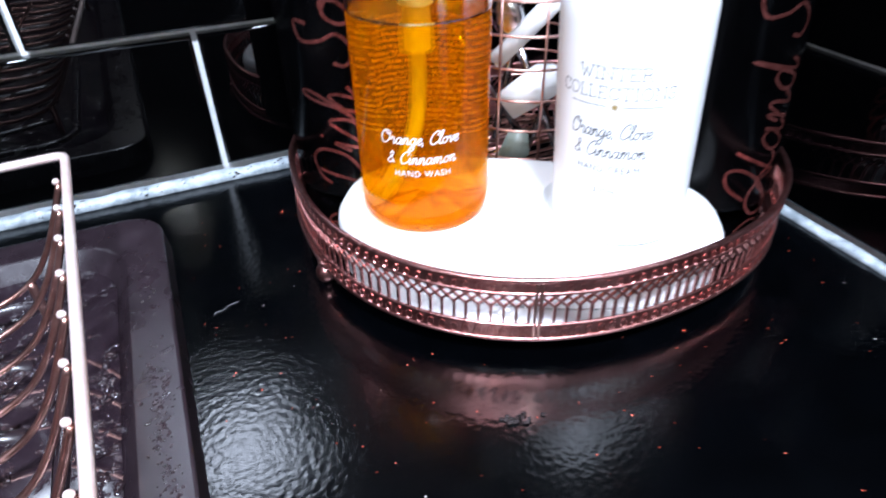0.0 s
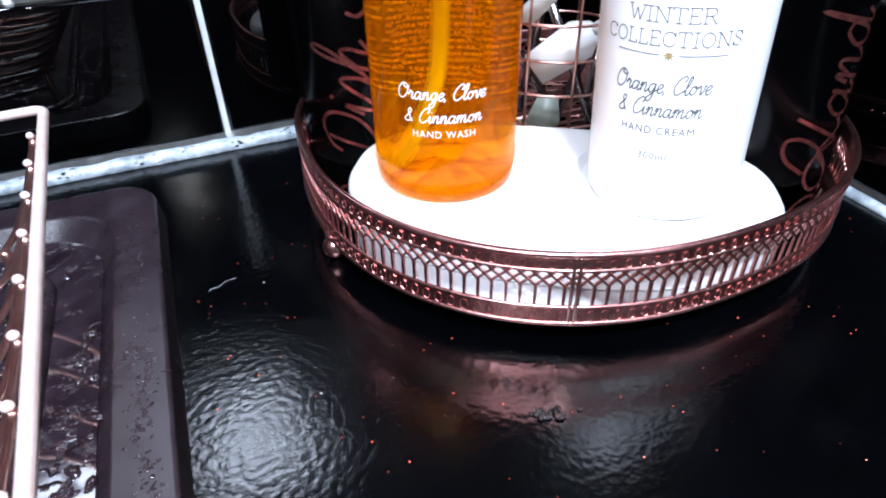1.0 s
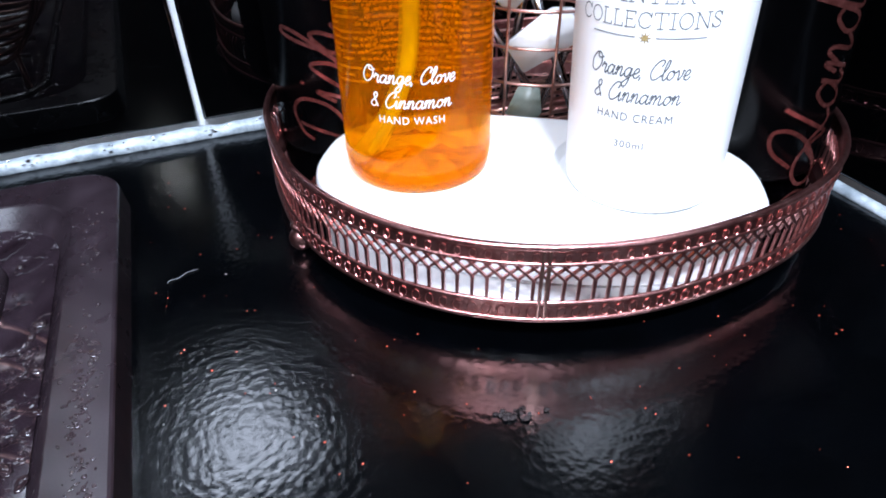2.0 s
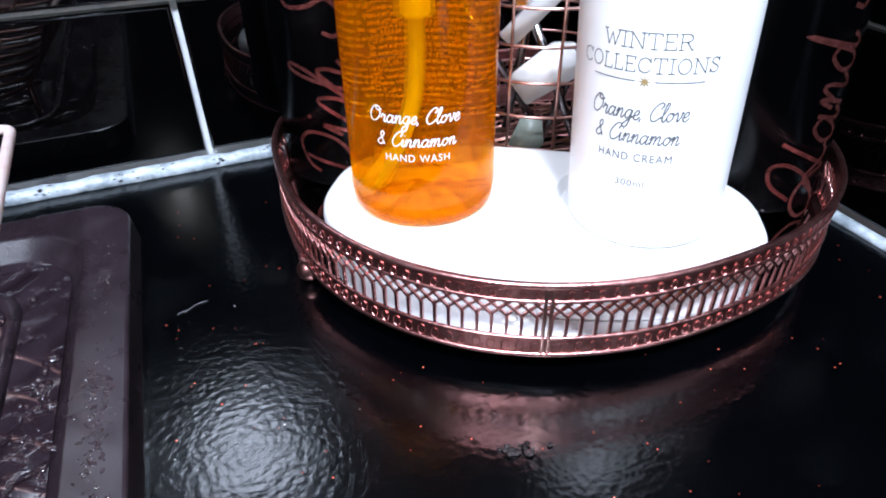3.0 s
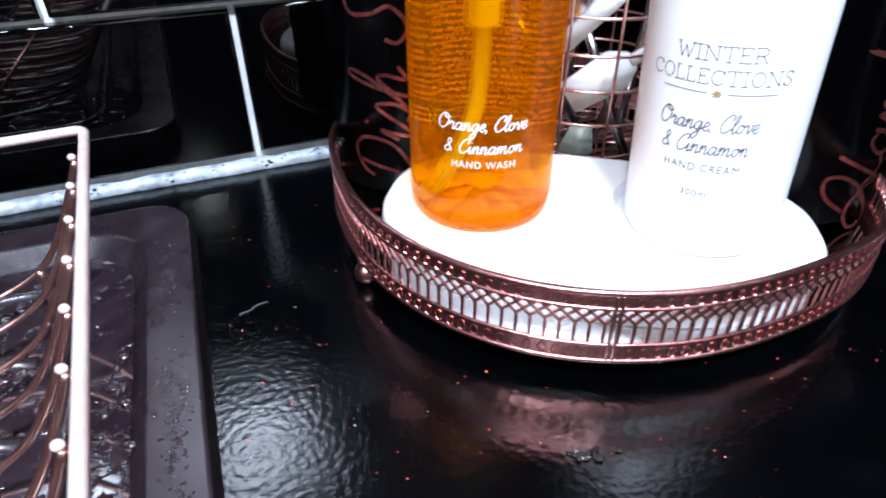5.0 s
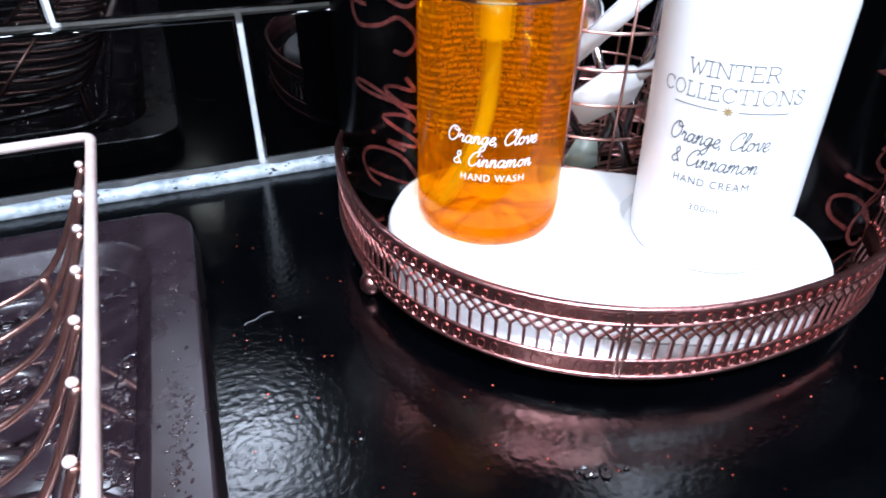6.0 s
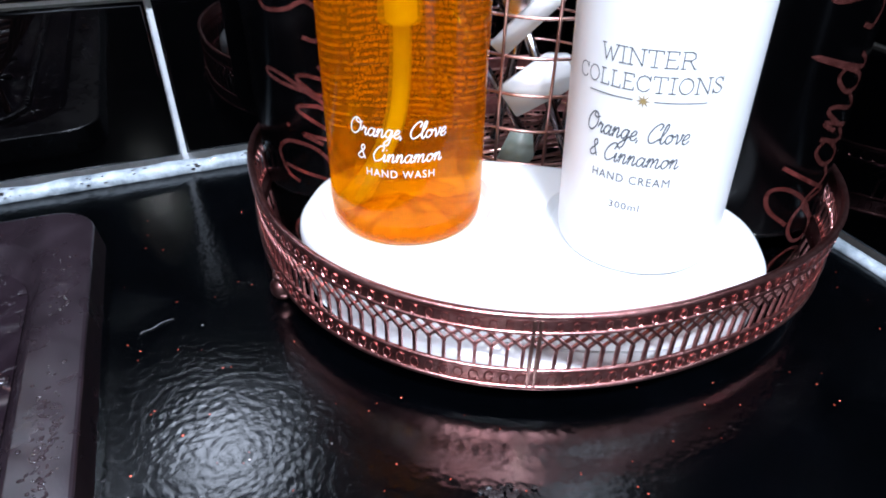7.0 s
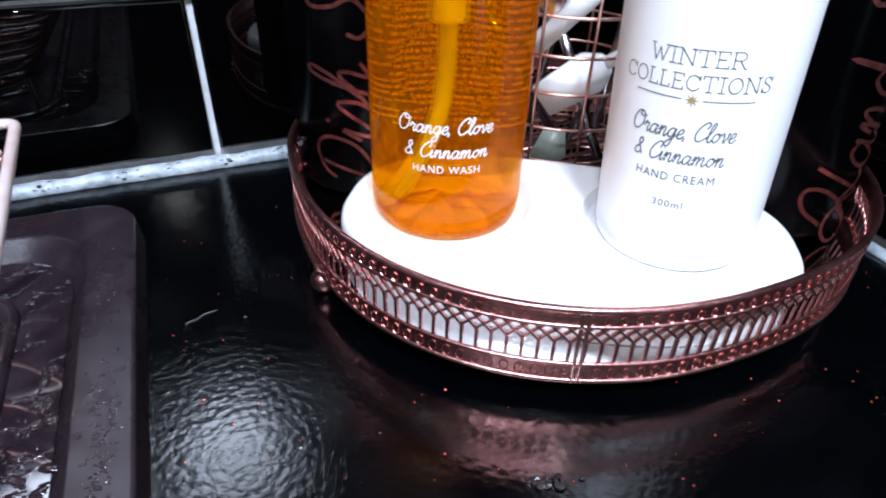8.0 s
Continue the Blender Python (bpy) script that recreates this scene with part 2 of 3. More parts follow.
SLAB = {
    "W": (1.15, [[(0, 1), (.28, 0), (.5, .8), (.72, 0), (1, 1)], [(-.1, 1), (.15, 1)], [(.85, 1), (1.1, 1)]]),
    "I": (.55, [[(.2, 0), (.2, 1)], [(0, 1), (.4, 1)], [(0, 0), (.4, 0)]]),
    "N": (1.05, [[(.1, 0), (.1, 1), (.8, 0), (.8, 1)], [(-.05, 0), (.25, 0)], [(.65, 1), (.95, 1)], [(-.05, 1), (.1, 1)]]),
    "T": (.95, [[(.4, 0), (.4, 1)], [(0, .82), (0, 1), (.8, 1), (.8, .82)], [(.22, 0), (.58, 0)]]),
    "E": (.85, [[(.1, 0), (.1, 1)], [(0, 1), (.65, 1), (.65, .82)], [(.1, .52), (.5, .52)], [(0, 0), (.68, 0), (.68, .18)]]),
    "R": (.95, [[(.1, 0), (.1, 1)], [(0, 1), (.5, 1), (.66, .88), (.68, .64), (.5, .5), (.1, .5)], [(.42, .5), (.72, 0), (.82, 0)], [(0, 0), (.25, 0)]]),
    "C": (1.0, [[(.8, .75), (.66, .93), (.42, 1), (.14, .86), (.02, .5), (.14, .14), (.42, 0), (.66, .07), (.8, .22)], [(.8, .7), (.8, 1)]]),
    "O": (1.02, [[(.42, 1), (.24, .95), (.08, .78), (0, .5), (.08, .22), (.24, .05), (.42, 0), (.6, .05), (.76, .22), (.84, .5), (.76, .78), (.6, .95), (.42, 1)]]),
    "L": (.8, [[(.1, 1), (.1, 0)], [(0, 1), (.3, 1)], [(0, 0), (.62, 0), (.62, .2)]]),
    "S": (.8, [[(.58, .8), (.46, .95), (.3, 1), (.12, .9), (.1, .7), (.25, .57), (.45, .46), (.59, .3), (.52, .08), (.32, 0), (.14, .06), (.03, .24)], [(.58, .72), (.58, 1)], [(.03, 0), (.03, .28)]]),
}


def slab(bm, words, height, width, weight, put):
    """Thin slab capitals, stretched to the given width."""
    sx = width / sum(SLAB[c][0] for c in words)
    at = -width / 2
    for c in words:
        step, strokes = SLAB[c]
        for st in strokes:
            for (x0, y0), (x1, y1) in zip(st, st[1:]):
                p, q = Vector((at + x0 * sx, y0 * height)), Vector((at + x1 * sx, y1 * height))
                d = (q - p).normalized() * weight / 2
                n = Vector((-d.y, d.x))
                p, q = p - d * 0.8, q + d * 0.8
                bm.faces.new([bm.verts.new(put(v.x, v.y)) for v in (p + n, p - n, q - n, q + n)])
        at += step * sx
    return bm


def block(bm, words, height, put, width, thin=0.0):
    """Capitals from the built-in font, laid on a surface by put()."""
    cu = bpy.data.curves.new("letters", "FONT")
    cu.body, cu.align_x, cu.size, cu.space_character, cu.offset, cu.resolution_u = words, "CENTER", height / 0.7, 1.15, thin, 3
    ob = bpy.data.objects.new("letters", cu)
    scene.collection.objects.link(ob)
    dg = bpy.context.evaluated_depsgraph_get()
    me = ob.evaluated_get(dg).to_mesh()
    lo, hi = min(v.co.x for v in me.vertices), max(v.co.x for v in me.vertices)
    vs = [bm.verts.new(put(((v.co.x - lo) / (hi - lo) - 0.5) * width, v.co.y)) for v in me.vertices]
    for p in me.polygons:
        try:
            bm.faces.new([vs[i] for i in p.vertices])
        except ValueError:
            pass
    ob.evaluated_get(dg).to_mesh_clear()
    bpy.data.objects.remove(ob)
    bpy.data.curves.remove(cu)
    return bm


def on_round(r, degrees, z, upright=False, lift=0.00015, lean=0.0):
    """Lays flat lettering on an upright cylinder about the z axis, centred on that bearing."""
    def put(x, y):
        x, y = (y, x) if not upright else (x, y)
        if not upright:
            x = -x
        h = z + y + lean * x
        t = radians(degrees) + x / r
        return ((r + lift) * math.cos(t), (r + lift) * math.sin(t), h)
    return put


def bar(bm, put, x0, x1, y0, y1, steps=8):
    row = [(bm.verts.new(put(x0 + (x1 - x0) * i / steps, y0)), bm.verts.new(put(x0 + (x1 - x0) * i / steps, y1))) for i in range(steps + 1)]
    for (a, b), (c, d) in zip(row, row[1:]):
        bm.faces.new((a, c, d, b))
    return bm


# ---- the setting ----
part("worktop", box(bmesh.new(), (-1.6, -0.62, -0.04), (0.007, 0.0, 0.0)), WORKTOP, smooth=False)
tagged(bpy.data.objects["worktop"], "glossy black laminate worktop with tiny red flecks", "worktop", kind="structure")
tagged(part("wall_back", box(bmesh.new(), (-1.6, 0.006, -0.9), (0.2, 0.12, 0.627)), GROUT), "wall behind black brick tiles with white grout", "wall", kind="structure")
tagged(part("wall_right", box(bmesh.new(), (0.013, -2.2, -0.9), (0.13, 0.004, 0.627)), GROUT), "side wall behind black brick tiles with white grout", "wall", kind="structure")
tagged(part("wall_back_upper", box(bmesh.new(), (-1.6, 0.0, 0.629), (0.2, 0.12, 1.5)), PAINT), "plain charcoal painted wall above the tiles", "wall", kind="structure")
tagged(part("wall_right_upper", box(bmesh.new(), (0.007, -2.2, 0.629), (0.13, -0.002, 1.5)), PAINT), "plain charcoal painted wall above the tiles", "wall", kind="structure")
tagged(part("wall_left", box(bmesh.new(), (-1.72, -2.2, -0.9), (-1.605, 0.12, 1.5)), PAINT), "plain charcoal painted kitchen wall", "wall", kind="structure")
tagged(part("wall_front", box(bmesh.new(), (-1.72, -2.32, -0.9), (0.13, -2.205, 1.5)), PAINT), "plain charcoal painted kitchen wall", "wall", kind="structure")
tagged(part("ceiling", box(bmesh.new(), (-1.72, -2.32, 1.505), (0.13, 0.12, 1.6)), PAINT), "plain charcoal painted ceiling", "ceiling", kind="structure")
tagged(part("floor", box(bmesh.new(), (-1.72, -2.32, -1.0), (0.13, 0.12, -0.905)), PAINT), "plain dark kitchen floor", "floor", kind="structure")

for x, y, watts in CEILING_LIGHTS:
    fitting = empty("ceiling_light", (x, y, 1.5))
    part("trim", lathe(bmesh.new(), [(0.152, -0.03), (0.168, -0.012), (0.172, 0.004), (0.148, 0.0045)], 48), CREAM, fitting)
    tagged(fitting, "round white flush ceiling light", "ceiling light", "ceiling lights")

TILE_W, TILE_H, JOINT, ROW0 = 0.1540, 0.0775, 0.003, 0.0090
FIRST = -0.2535


def tile_mesh(w, h):
    bm = bmesh.new()
    box(bm, (0, -0.007, 0), (w, 0, h))
    front = [e for e in bm.edges if all(v.co.y < -0.006 for v in e.verts)]
    bmesh.ops.bevel(bm, geom=front, offset=0.0016, segments=3, affect="EDGES", profile=0.5)
    me = bpy.data.meshes.new("tile")
    bmesh.ops.recalc_face_normals(bm, faces=bm.faces)
    bm.to_mesh(me)
    bm.free()
    me.materials.append(TILE)
    for p in me.polygons:
        p.use_smooth = p.area < 0.0004
    return me


def bead(name, path, r, label):
    """A lumpy bead of sealant along the foot of a wall."""
    bm = bmesh.new()
    tube(bm, path, r, 10)
    for v in bm.verts:
        k = noise.noise(v.co * 60) * 0.22 + noise.noise(v.co * 240) * 0.12
        v.co.z = max(v.co.z * (1 + k), -0.001)
        v.co.y += noise.noise(v.co * 90 + Vector((3, 1, 5))) * 0.0008
    return tagged(part(name, bm, SEALANT), label, "sealant", kind="structure")


bead("sealant_back", [(-1.6 + 0.006 * i, -0.0005, 0.0015) for i in range(267)], 0.0043, "worn white sealant bead with dark mould specks")
bead("sealant_right", [(0.0062, -0.62 + 0.006 * i, 0.0) for i in range(103)], 0.0034, "thin white sealant bead along the worktop")

rng = random.Random(21)
vs, fs = [], []
for i in range(80):
    x, a = rng.uniform(-.42, -.20), rng.uniform(.25, 1.35)
    if noise.noise(Vector((x * 40, 0, 0))) < -.1:
        continue
    y, z, w, hh = -.0005 - .0046 * math.cos(a), .0015 + .0046 * math.sin(a), rng.uniform(.0003, .0018), rng.uniform(.00015, .0004)
    b = len(vs)
    vs += [(x - w, y, z), (x, y - .0002, z - hh), (x + w, y, z + hh * .3), (x + w * .2, y + .0002, z + hh)]
    fs.append((b, b + 1, b + 2, b + 3))
me = bpy.data.meshes.new("mould_specks")
me.from_pydata(vs, [], fs)
me.materials.append(CRUMB)
tagged(new("mould_specks", me), "small black mould specks on the white sealant", "mould specks", kind="stuff")

# ---- oval rose gold gallery tray ----
TC, TA, TB, TBACK = (-0.1130, -0.104), 0.1165, 0.1095, 0.1015
BASE_Z, TOP_Z = 0.010, 0.0392


def oval(k, n, z, grow=0.0):
    c, q = math.cos(k * math.tau / n), math.sin(k * math.tau / n)
    e = 0.75 if q > 0 else 0.86 if c > 0 else 0.95
    return (((0.1180 if c > 0 else TA) + grow) * math.copysign(abs(c) ** e, c), ((TB if q < 0 else TBACK) + grow) * math.copysign(abs(q) ** e, q), z)


tray = empty("gallery_tray", (TC[0], TC[1], 0))
tagged(tray, "oval rose gold metal tray with pierced arch gallery and mirrored floor", "tray")
N = 144
part("mirror_floor", loft(bmesh.new(), [[oval(k, N, z, g) for k in range(N)] for z, g in ((BASE_Z, -0.004), (BASE_Z, -0.001), (BASE_Z + 0.003, -0.0014), (BASE_Z + 0.0032, -0.003))]), MIRROR, tray, "mirrored tray floor")
part("top_rim", tube(bmesh.new(), [oval(k, N, TOP_Z, 0.0) for k in range(N)], 0.0013, 8, True), ROSE, tray)
for nm, z0, z1 in (("upper_band", 0.0333, 0.0384), ("lower_band", BASE_Z, 0.0178)):
    bm = bmesh.new()
    sec = [(z0, 0.0006), (z1, 0.0006), (z1, -0.0006), (z0, -0.0006)]
    rows_ = [[bm.verts.new(oval(k, N, z, g)) for k in range(N)] for z, g in sec]
    for i in range(4):
        A, B = rows_[i], rows_[(i + 1) % 4]
        for k in range(N):
            bm.faces.new((A[k], A[(k + 1) % N], B[(k + 1) % N], B[k]))
    part(nm, bm, ROSE, tray, smooth=False)
    part(nm.replace("band", "bead_line"), tube(bmesh.new(), [oval(k, N, z0 if z0 > 0.02 else z1, 0.0004) for k in range(N)], 0.0008, 6, True), ROSE, tray)
part("foot_rim", tube(bmesh.new(), [oval(k, N, BASE_Z + 0.0006, 0.0004) for k in range(N)], 0.0010, 6, True), ROSE, tray)


def flat_strip(bm, p, q, w, d):
    """A bar from p to q in the upright plane, w wide and d deep."""
    p, q = Vector(p), Vector(q)
    t = (q - p).normalized()
    s = Vector((-t.z, 0, t.x)) * w / 2
    f = Vector((0, d / 2, 0))
    a = [bm.verts.new(x) for x in (p + s - f, p - s - f, p - s + f, p + s + f)]
    b = [bm.verts.new(x) for x in (q + s - f, q - s - f, q - s + f, q + s + f)]
    for k in range(4):
        bm.faces.new((a[k], a[(k + 1) % 4], b[(k + 1) % 4], b[k]))
    bm.faces.new(a)
    bm.faces.new(b)


BAY = 0.00478
bm = bmesh.new()
flat_strip(bm, (0, 0, 0.0175), (0, 0, 0.0262), 0.00105, 0.0010)
for sgn in (-1, 1):
    pts = [(0, 0.0262), (sgn * 0.12 * BAY, 0.0272), (sgn * 0.5 * BAY, 0.0291), (sgn * 0.95 * BAY, 0.0311), (sgn * 1.45 * BAY, 0.0336)]
    for (x0, h0), (x1, h1) in zip(pts, pts[1:]):
        flat_strip(bm, (x0, 0.0003 * sgn, h0), (x1, 0.0003 * sgn, h1), 0.0008, 0.0009)
for zc, rx, rz in ((0.0359, 0.0011, 0.0016), (0.0141, 0.0014, 0.0022)):
    tube(bm, [(rx * math.cos(k * math.tau / 8), -0.0008, zc + rz * math.sin(k * math.tau / 8)) for k in range(8)], 0.00024, 4, True)
arch_me = bpy.data.meshes.new("arch")
bmesh.ops.recalc_face_normals(bm, faces=bm.faces)
bm.to_mesh(arch_me)
bm.free()
arch_me.materials.append(ROSE)
fine = [oval(k, 4000, 0) for k in range(4001)]
run, want, total = 0.0, 0.0, sum(math.dist(p, q) for p, q in zip(fine, fine[1:]))
count = round(total / BAY)
for p, q in zip(fine, fine[1:]):
    run += math.dist(p, q)
    if run >= want and want < total - 0.5 * BAY:
        ob = new("arch", arch_me)
        ob.parent = tray
        ob.matrix_basis = pose(p[0], p[1], 0, 0, 0, math.degrees(math.atan2(q[1] - p[1], q[0] - p[0])))
        want += total / count
for deg in (242.6, 243.6):
    x, y, _ = oval(deg, 360, 0, 0.0006)
    a, b = oval(deg - 0.5, 360, 0), oval(deg + 0.5, 360, 0)
    bm = bmesh.new()
    box(bm, (-0.0006, -0.0005, 0.0112), (0.0006, 0.0005, 0.0386), 0.0003)
    seam = part("seam_strip", bm, COPPER, tray)
    seam.matrix_basis = pose(x, y, 0, 0, 0, math.degrees(math.atan2(b[1] - a[1], b[0] - a[0])))
for deg in (187, 338, 82):
    x, y, _ = oval(deg, 360, 0, -0.001)
    bm = bmesh.new()
    ball(bm, (x, y, 0.0050), 0.0050, 3)
    lathe(bm, [(0.0022, 0.0092), (0.0034, 0.0104), (0.0034, 0.0118), (0.002, 0.012)], 16, (x, y))
    part("ball_foot", bm, ROSE, tray)

# ---- white ceramic dish ----
WASH, CRM = (-0.1755, -0.1145), (-0.1025, -0.1625)
FLOOR_Z, DISH_Z, SEAT_Z = BASE_Z + 0.0032, 0.0310, 0.0262
AX = Vector((CRM[0] - WASH[0], CRM[1] - WASH[1], 0))
LEN, AX = AX.length, AX.normalized()
MIDP = Vector(((WASH[0] + CRM[0]) / 2, (WASH[1] + CRM[1]) / 2, 0))
dish = empty("twin_dish", (MIDP.x, MIDP.y, FLOOR_Z), math.degrees(math.atan2(AX.y, AX.x)))
tagged(dish, "white glazed ceramic dish with two round recesses for bottles", "dish")


def dish_loop(r, z, n=96):
    """Rounded oblong: r is the inset from the widest outline; the bottles stand behind its middle line."""
    pts = []
    for k in range(n):
        c, q = math.cos(k * math.tau / n), math.sin(k * math.tau / n)
        e, b = (0.72, 0.0495) if q > 0 else (0.90, 0.0470)
        pts.append((0.003 + (0.0855 - r) * math.copysign(abs(c) ** e, c), -0.0080 + (b - r) * math.copysign(abs(q) ** e, q), z))
    return pts


H = DISH_Z - FLOOR_Z
prof = [(0.0012, 0.0), (0.0005, 0.0006), (0.0002, 0.003), (0.0, H - 0.006), (0.0005, H - 0.0030), (0.0017, H - 0.0011), (0.0036, H - 0.0002), (0.0056, H)]
body = part("dish_body", loft(bmesh.new(), [dish_loop(r, z) for r, z in prof]), CERAMIC, dish)
cut_bm = bmesh.new()
for s in (-1, 1):
    lathe(cut_bm, [(0.0290, SEAT_Z - FLOOR_Z - 0.0), (0.0315, SEAT_Z - FLOOR_Z + 0.0008), (0.0328, SEAT_Z - FLOOR_Z + 0.003), (0.0334, H - 0.001), (0.0350, H + 0.002)], 64, (s * LEN / 2, 0))
cutter = part("cutter", cut_bm, CERAMIC)
cutter.matrix_world = dish.matrix_world
mod = body.modifiers.new("recess", "BOOLEAN")
mod.object, mod.operation, mod.solver = cutter, "DIFFERENCE", "EXACT"
bpy.context.view_layer.update()
dg = bpy.context.evaluated_depsgraph_get()
carved = bpy.data.meshes.new_from_object(body.evaluated_get(dg))
body.modifiers.clear()
body.data = carved
bpy.data.objects.remove(cutter)
for p in carved.polygons:
    p.use_smooth = True
carved.set_sharp_from_angle(angle=radians(40))

# ---- hand wash bottle ----
R = 0.0286


def bottle_profile(r, height, shoulder, neck):
    out = [(r * 0.05, 0.0050), (r * 0.40, 0.0042), (r * 0.62, 0.0018), (r * 0.74, 0.0), (r - 0.0046, 0.0), (r - 0.0020, 0.0010), (r - 0.0005, 0.0036), (r, 0.0075)]
    out += [(r, z) for z in (0.03, 0.06, height - shoulder)]
    for k in range(1, 9):
        a = k / 8 * math.pi / 2
        out.append((neck + (r - neck) * math.cos(a), height - shoulder + shoulder * math.sin(a)))
    return out + [(neck, height + 0.004)]


wash = empty("hand_wash_bottle", (*WASH, SEAT_Z))
tagged(wash, "clear bottle of amber hand wash with white lettering, on dish", "bottle")
bm = lathe(bmesh.new(), [p for p in bottle_profile(R, 0.109, 0.018, 0.012) if p[1] < 0.07] + [(R, 0.0893), (R - 0.0004, 0.0899), (R * 0.5, 0.0898)], 72)
for v in bm.verts:
    if v.co.z < 0.0055 and v.co.xy.length < R * 0.8:
        v.co.z = max(0.0, v.co.z + 0.0045 * noise.noise(v.co * 190) + 0.0012)
part("liquid_body", bm, AMBER, wash)
outer = [(R, 0.0900)] + [p for p in bottle_profile(R, 0.109, 0.018, 0.012) if p[1] > 0.0905]
inner = [(r - 0.0012, z) for r, z in reversed(outer)]
bm = bmesh.new()
rings = [[bm.verts.new((r * math.cos(k * math.tau / 72), r * math.sin(k * math.tau / 72), z)) for k in range(72)] for r, z in outer + inner]
for A, B in zip(rings, rings[1:] + rings[:1]):
    for k in range(72):
        bm.faces.new((A[k], A[(k + 1) % 72], B[(k + 1) % 72], B[k]))
part("bottle_neck", bm, CLEAR, wash, "clear empty top of the bottle")
bm = bmesh.new()
tube(bm, smooth_line([(-0.001, 0.0, 0.076), (-0.0012, 0.0, 0.058), (-0.003, 0.0005, 0.040), (-0.0085, 0.003, 0.021), (-0.0165, 0.0065, 0.0035)], 6), 0.0028, 12)
part("dip_tube", bm, TUBE, wash, "cloudy curved dip tube")
part("pump_housing", lathe(bmesh.new(), [(0.0050, 0.0725), (0.0054, 0.0735), (0.0054, 0.090), (0.0070, 0.0905), (0.0072, 0.1105), (0.0060, 0.111)], 24, (-0.001, 0.0)), PUMP, wash, "yellow pump housing inside the neck")
bm = bmesh.new()
lathe(bm, [(0.0135, 0.1135), (0.0142, 0.114), (0.0142, 0.128), (0.0135, 0.1285), (0.006, 0.129), (0.0055, 0.144), (0.009, 0.145), (0.0095, 0.152), (0.006, 0.154)], 32)
tube(bm, smooth_line([(0, 0, 0.149), (0.018, -0.018, 0.149), (0.027, -0.027, 0.144)], 5), 0.0038, 10)
part("pump_head", bm, BLACK, wash)
TW = -115.0
bm = bmesh.new()
script(bm, "Orange, Clove", 0.0028, 0.00045, on_round(R, TW - 1, 0.0700 - SEAT_Z, True), 0.84)
script(bm, "& Cinnamon", 0.0028, 0.00045, on_round(R, TW, 0.0614 - SEAT_Z, True), 0.84)
part("script_lettering", bm, PRINT_WHITE, wash)
part("product_lettering", block(bmesh.new(), "HAND WASH", 0.0028, on_round(R, TW + 1, 0.0556 - SEAT_Z, True), 0.0230), PRINT_WHITE, wash)
part("volume_mark", block(bmesh.new(), "300ml", 0.0021, on_round(R, TW, 0.0464 - SEAT_Z, True), 0.0094), PRINT_WHITE, wash)
# small print on the far side, too small to read
back = on_round(R, TW + 180, 0, True, 0.0002)
rng = random.Random(4)
bm = bmesh.new()
for i in range(20):
    z = 0.0775 - i * 0.00252 - (0.0015 if i > 16 else 0)
    x = -0.027 if i < 17 else -0.016
    end = -x - rng.uniform(0, 0.004)
    while x < end:
        w = rng.uniform(0.0004, 0.0012)
        low = rng.choice((0, 0, 0, 0.0003))
        bar(bm, back, x, min(x + w, end), z + low, z + low + rng.uniform(0.0008, 0.0012), 1)
        x += w + (0.0009 if rng.random() < 0.2 else rng.uniform(0.00012, 0.0003))
part("small_print", bm, PRINT_ORANGE, wash, "rows of tiny orange print")
part("back_heading", block(bmesh.new(), "HAND WASH", 0.0026, on_round(R, TW + 172, 0.0815, True, 0.0002), 0.021), PRINT_ORANGE, wash)
part("back_emblem", lathe(bmesh.new(), [(0.0, 0.0), (0.0024, 0.0), (0.0024, 0.0003), (0.0, 0.0003)], 16), PRINT_ORANGE, wash)
em = wash.children[-1]
em.matrix_basis = pose(R * math.cos(radians(TW + 215)) * 1.005, R * math.sin(radians(TW + 215)) * 1.005, 0.0805, 0, 90, TW + 215)

# ---- hand cream bottle ----
cream = empty("hand_cream_bottle", (*CRM, SEAT_Z))
tagged(cream, "white plastic hand cream bottle with grey lettering, on the dish", "bottle")
part("bottle_body", lathe(bmesh.new(), bottle_profile(R, 0.109, 0.018, 0.012), 72), CREAM, cream)
bm = bmesh.new()
lathe(bm, [(0.0135, 0.1135), (0.0142, 0.114), (0.0142, 0.128), (0.0135, 0.1285), (0.006, 0.129), (0.0055, 0.144), (0.009, 0.145), (0.0095, 0.152), (0.006, 0.154)], 32)
tube(bm, smooth_line([(0, 0, 0.149), (-0.012, -0.022, 0.149), (-0.018, -0.033, 0.144)], 5), 0.0038, 10)
part("pump_head", bm, BLACK, cream)
bm = bmesh.new()
slab(bm, "WINTER", 0.0046, 0.0275, 0.00031, on_round(R, -140, 0.0986 - SEAT_Z, True))
slab(bm, "COLLECTIONS", 0.0046, 0.0455, 0.00031, on_round(R, -140, 0.0914 - SEAT_Z, True))
part("range_lettering", bm, PRINT_GREY, cream)
bm = bmesh.new()
for s in (-1, 1):
    bar(bm, on_round(R, -139, 0.0886 - SEAT_Z, True), s * 0.0030, s * 0.0178, -0.0001, 0.0002)
part("rule", bm, PRINT_GREY, cream)
bm = bmesh.new()
put = on_round(R, -139, 0.0886 - SEAT_Z, True, 0.0002)
star_pts = [put((0.0023 if k % 2 == 0 else 0.0007) * math.cos(k * math.pi / 8), (0.0023 if k % 2 == 0 else 0.0007) * math.sin(k * math.pi / 8)) for k in range(16)]
hub = bm.verts.new(put(0, 0))
ring = [bm.verts.new(p) for p in star_pts]
for k in range(16):
    bm.faces.new((hub, ring[k], ring[(k + 1) % 16]))
part("star_mark", bm, PRINT_GOLD, cream, "small gold star")
bm = bmesh.new()
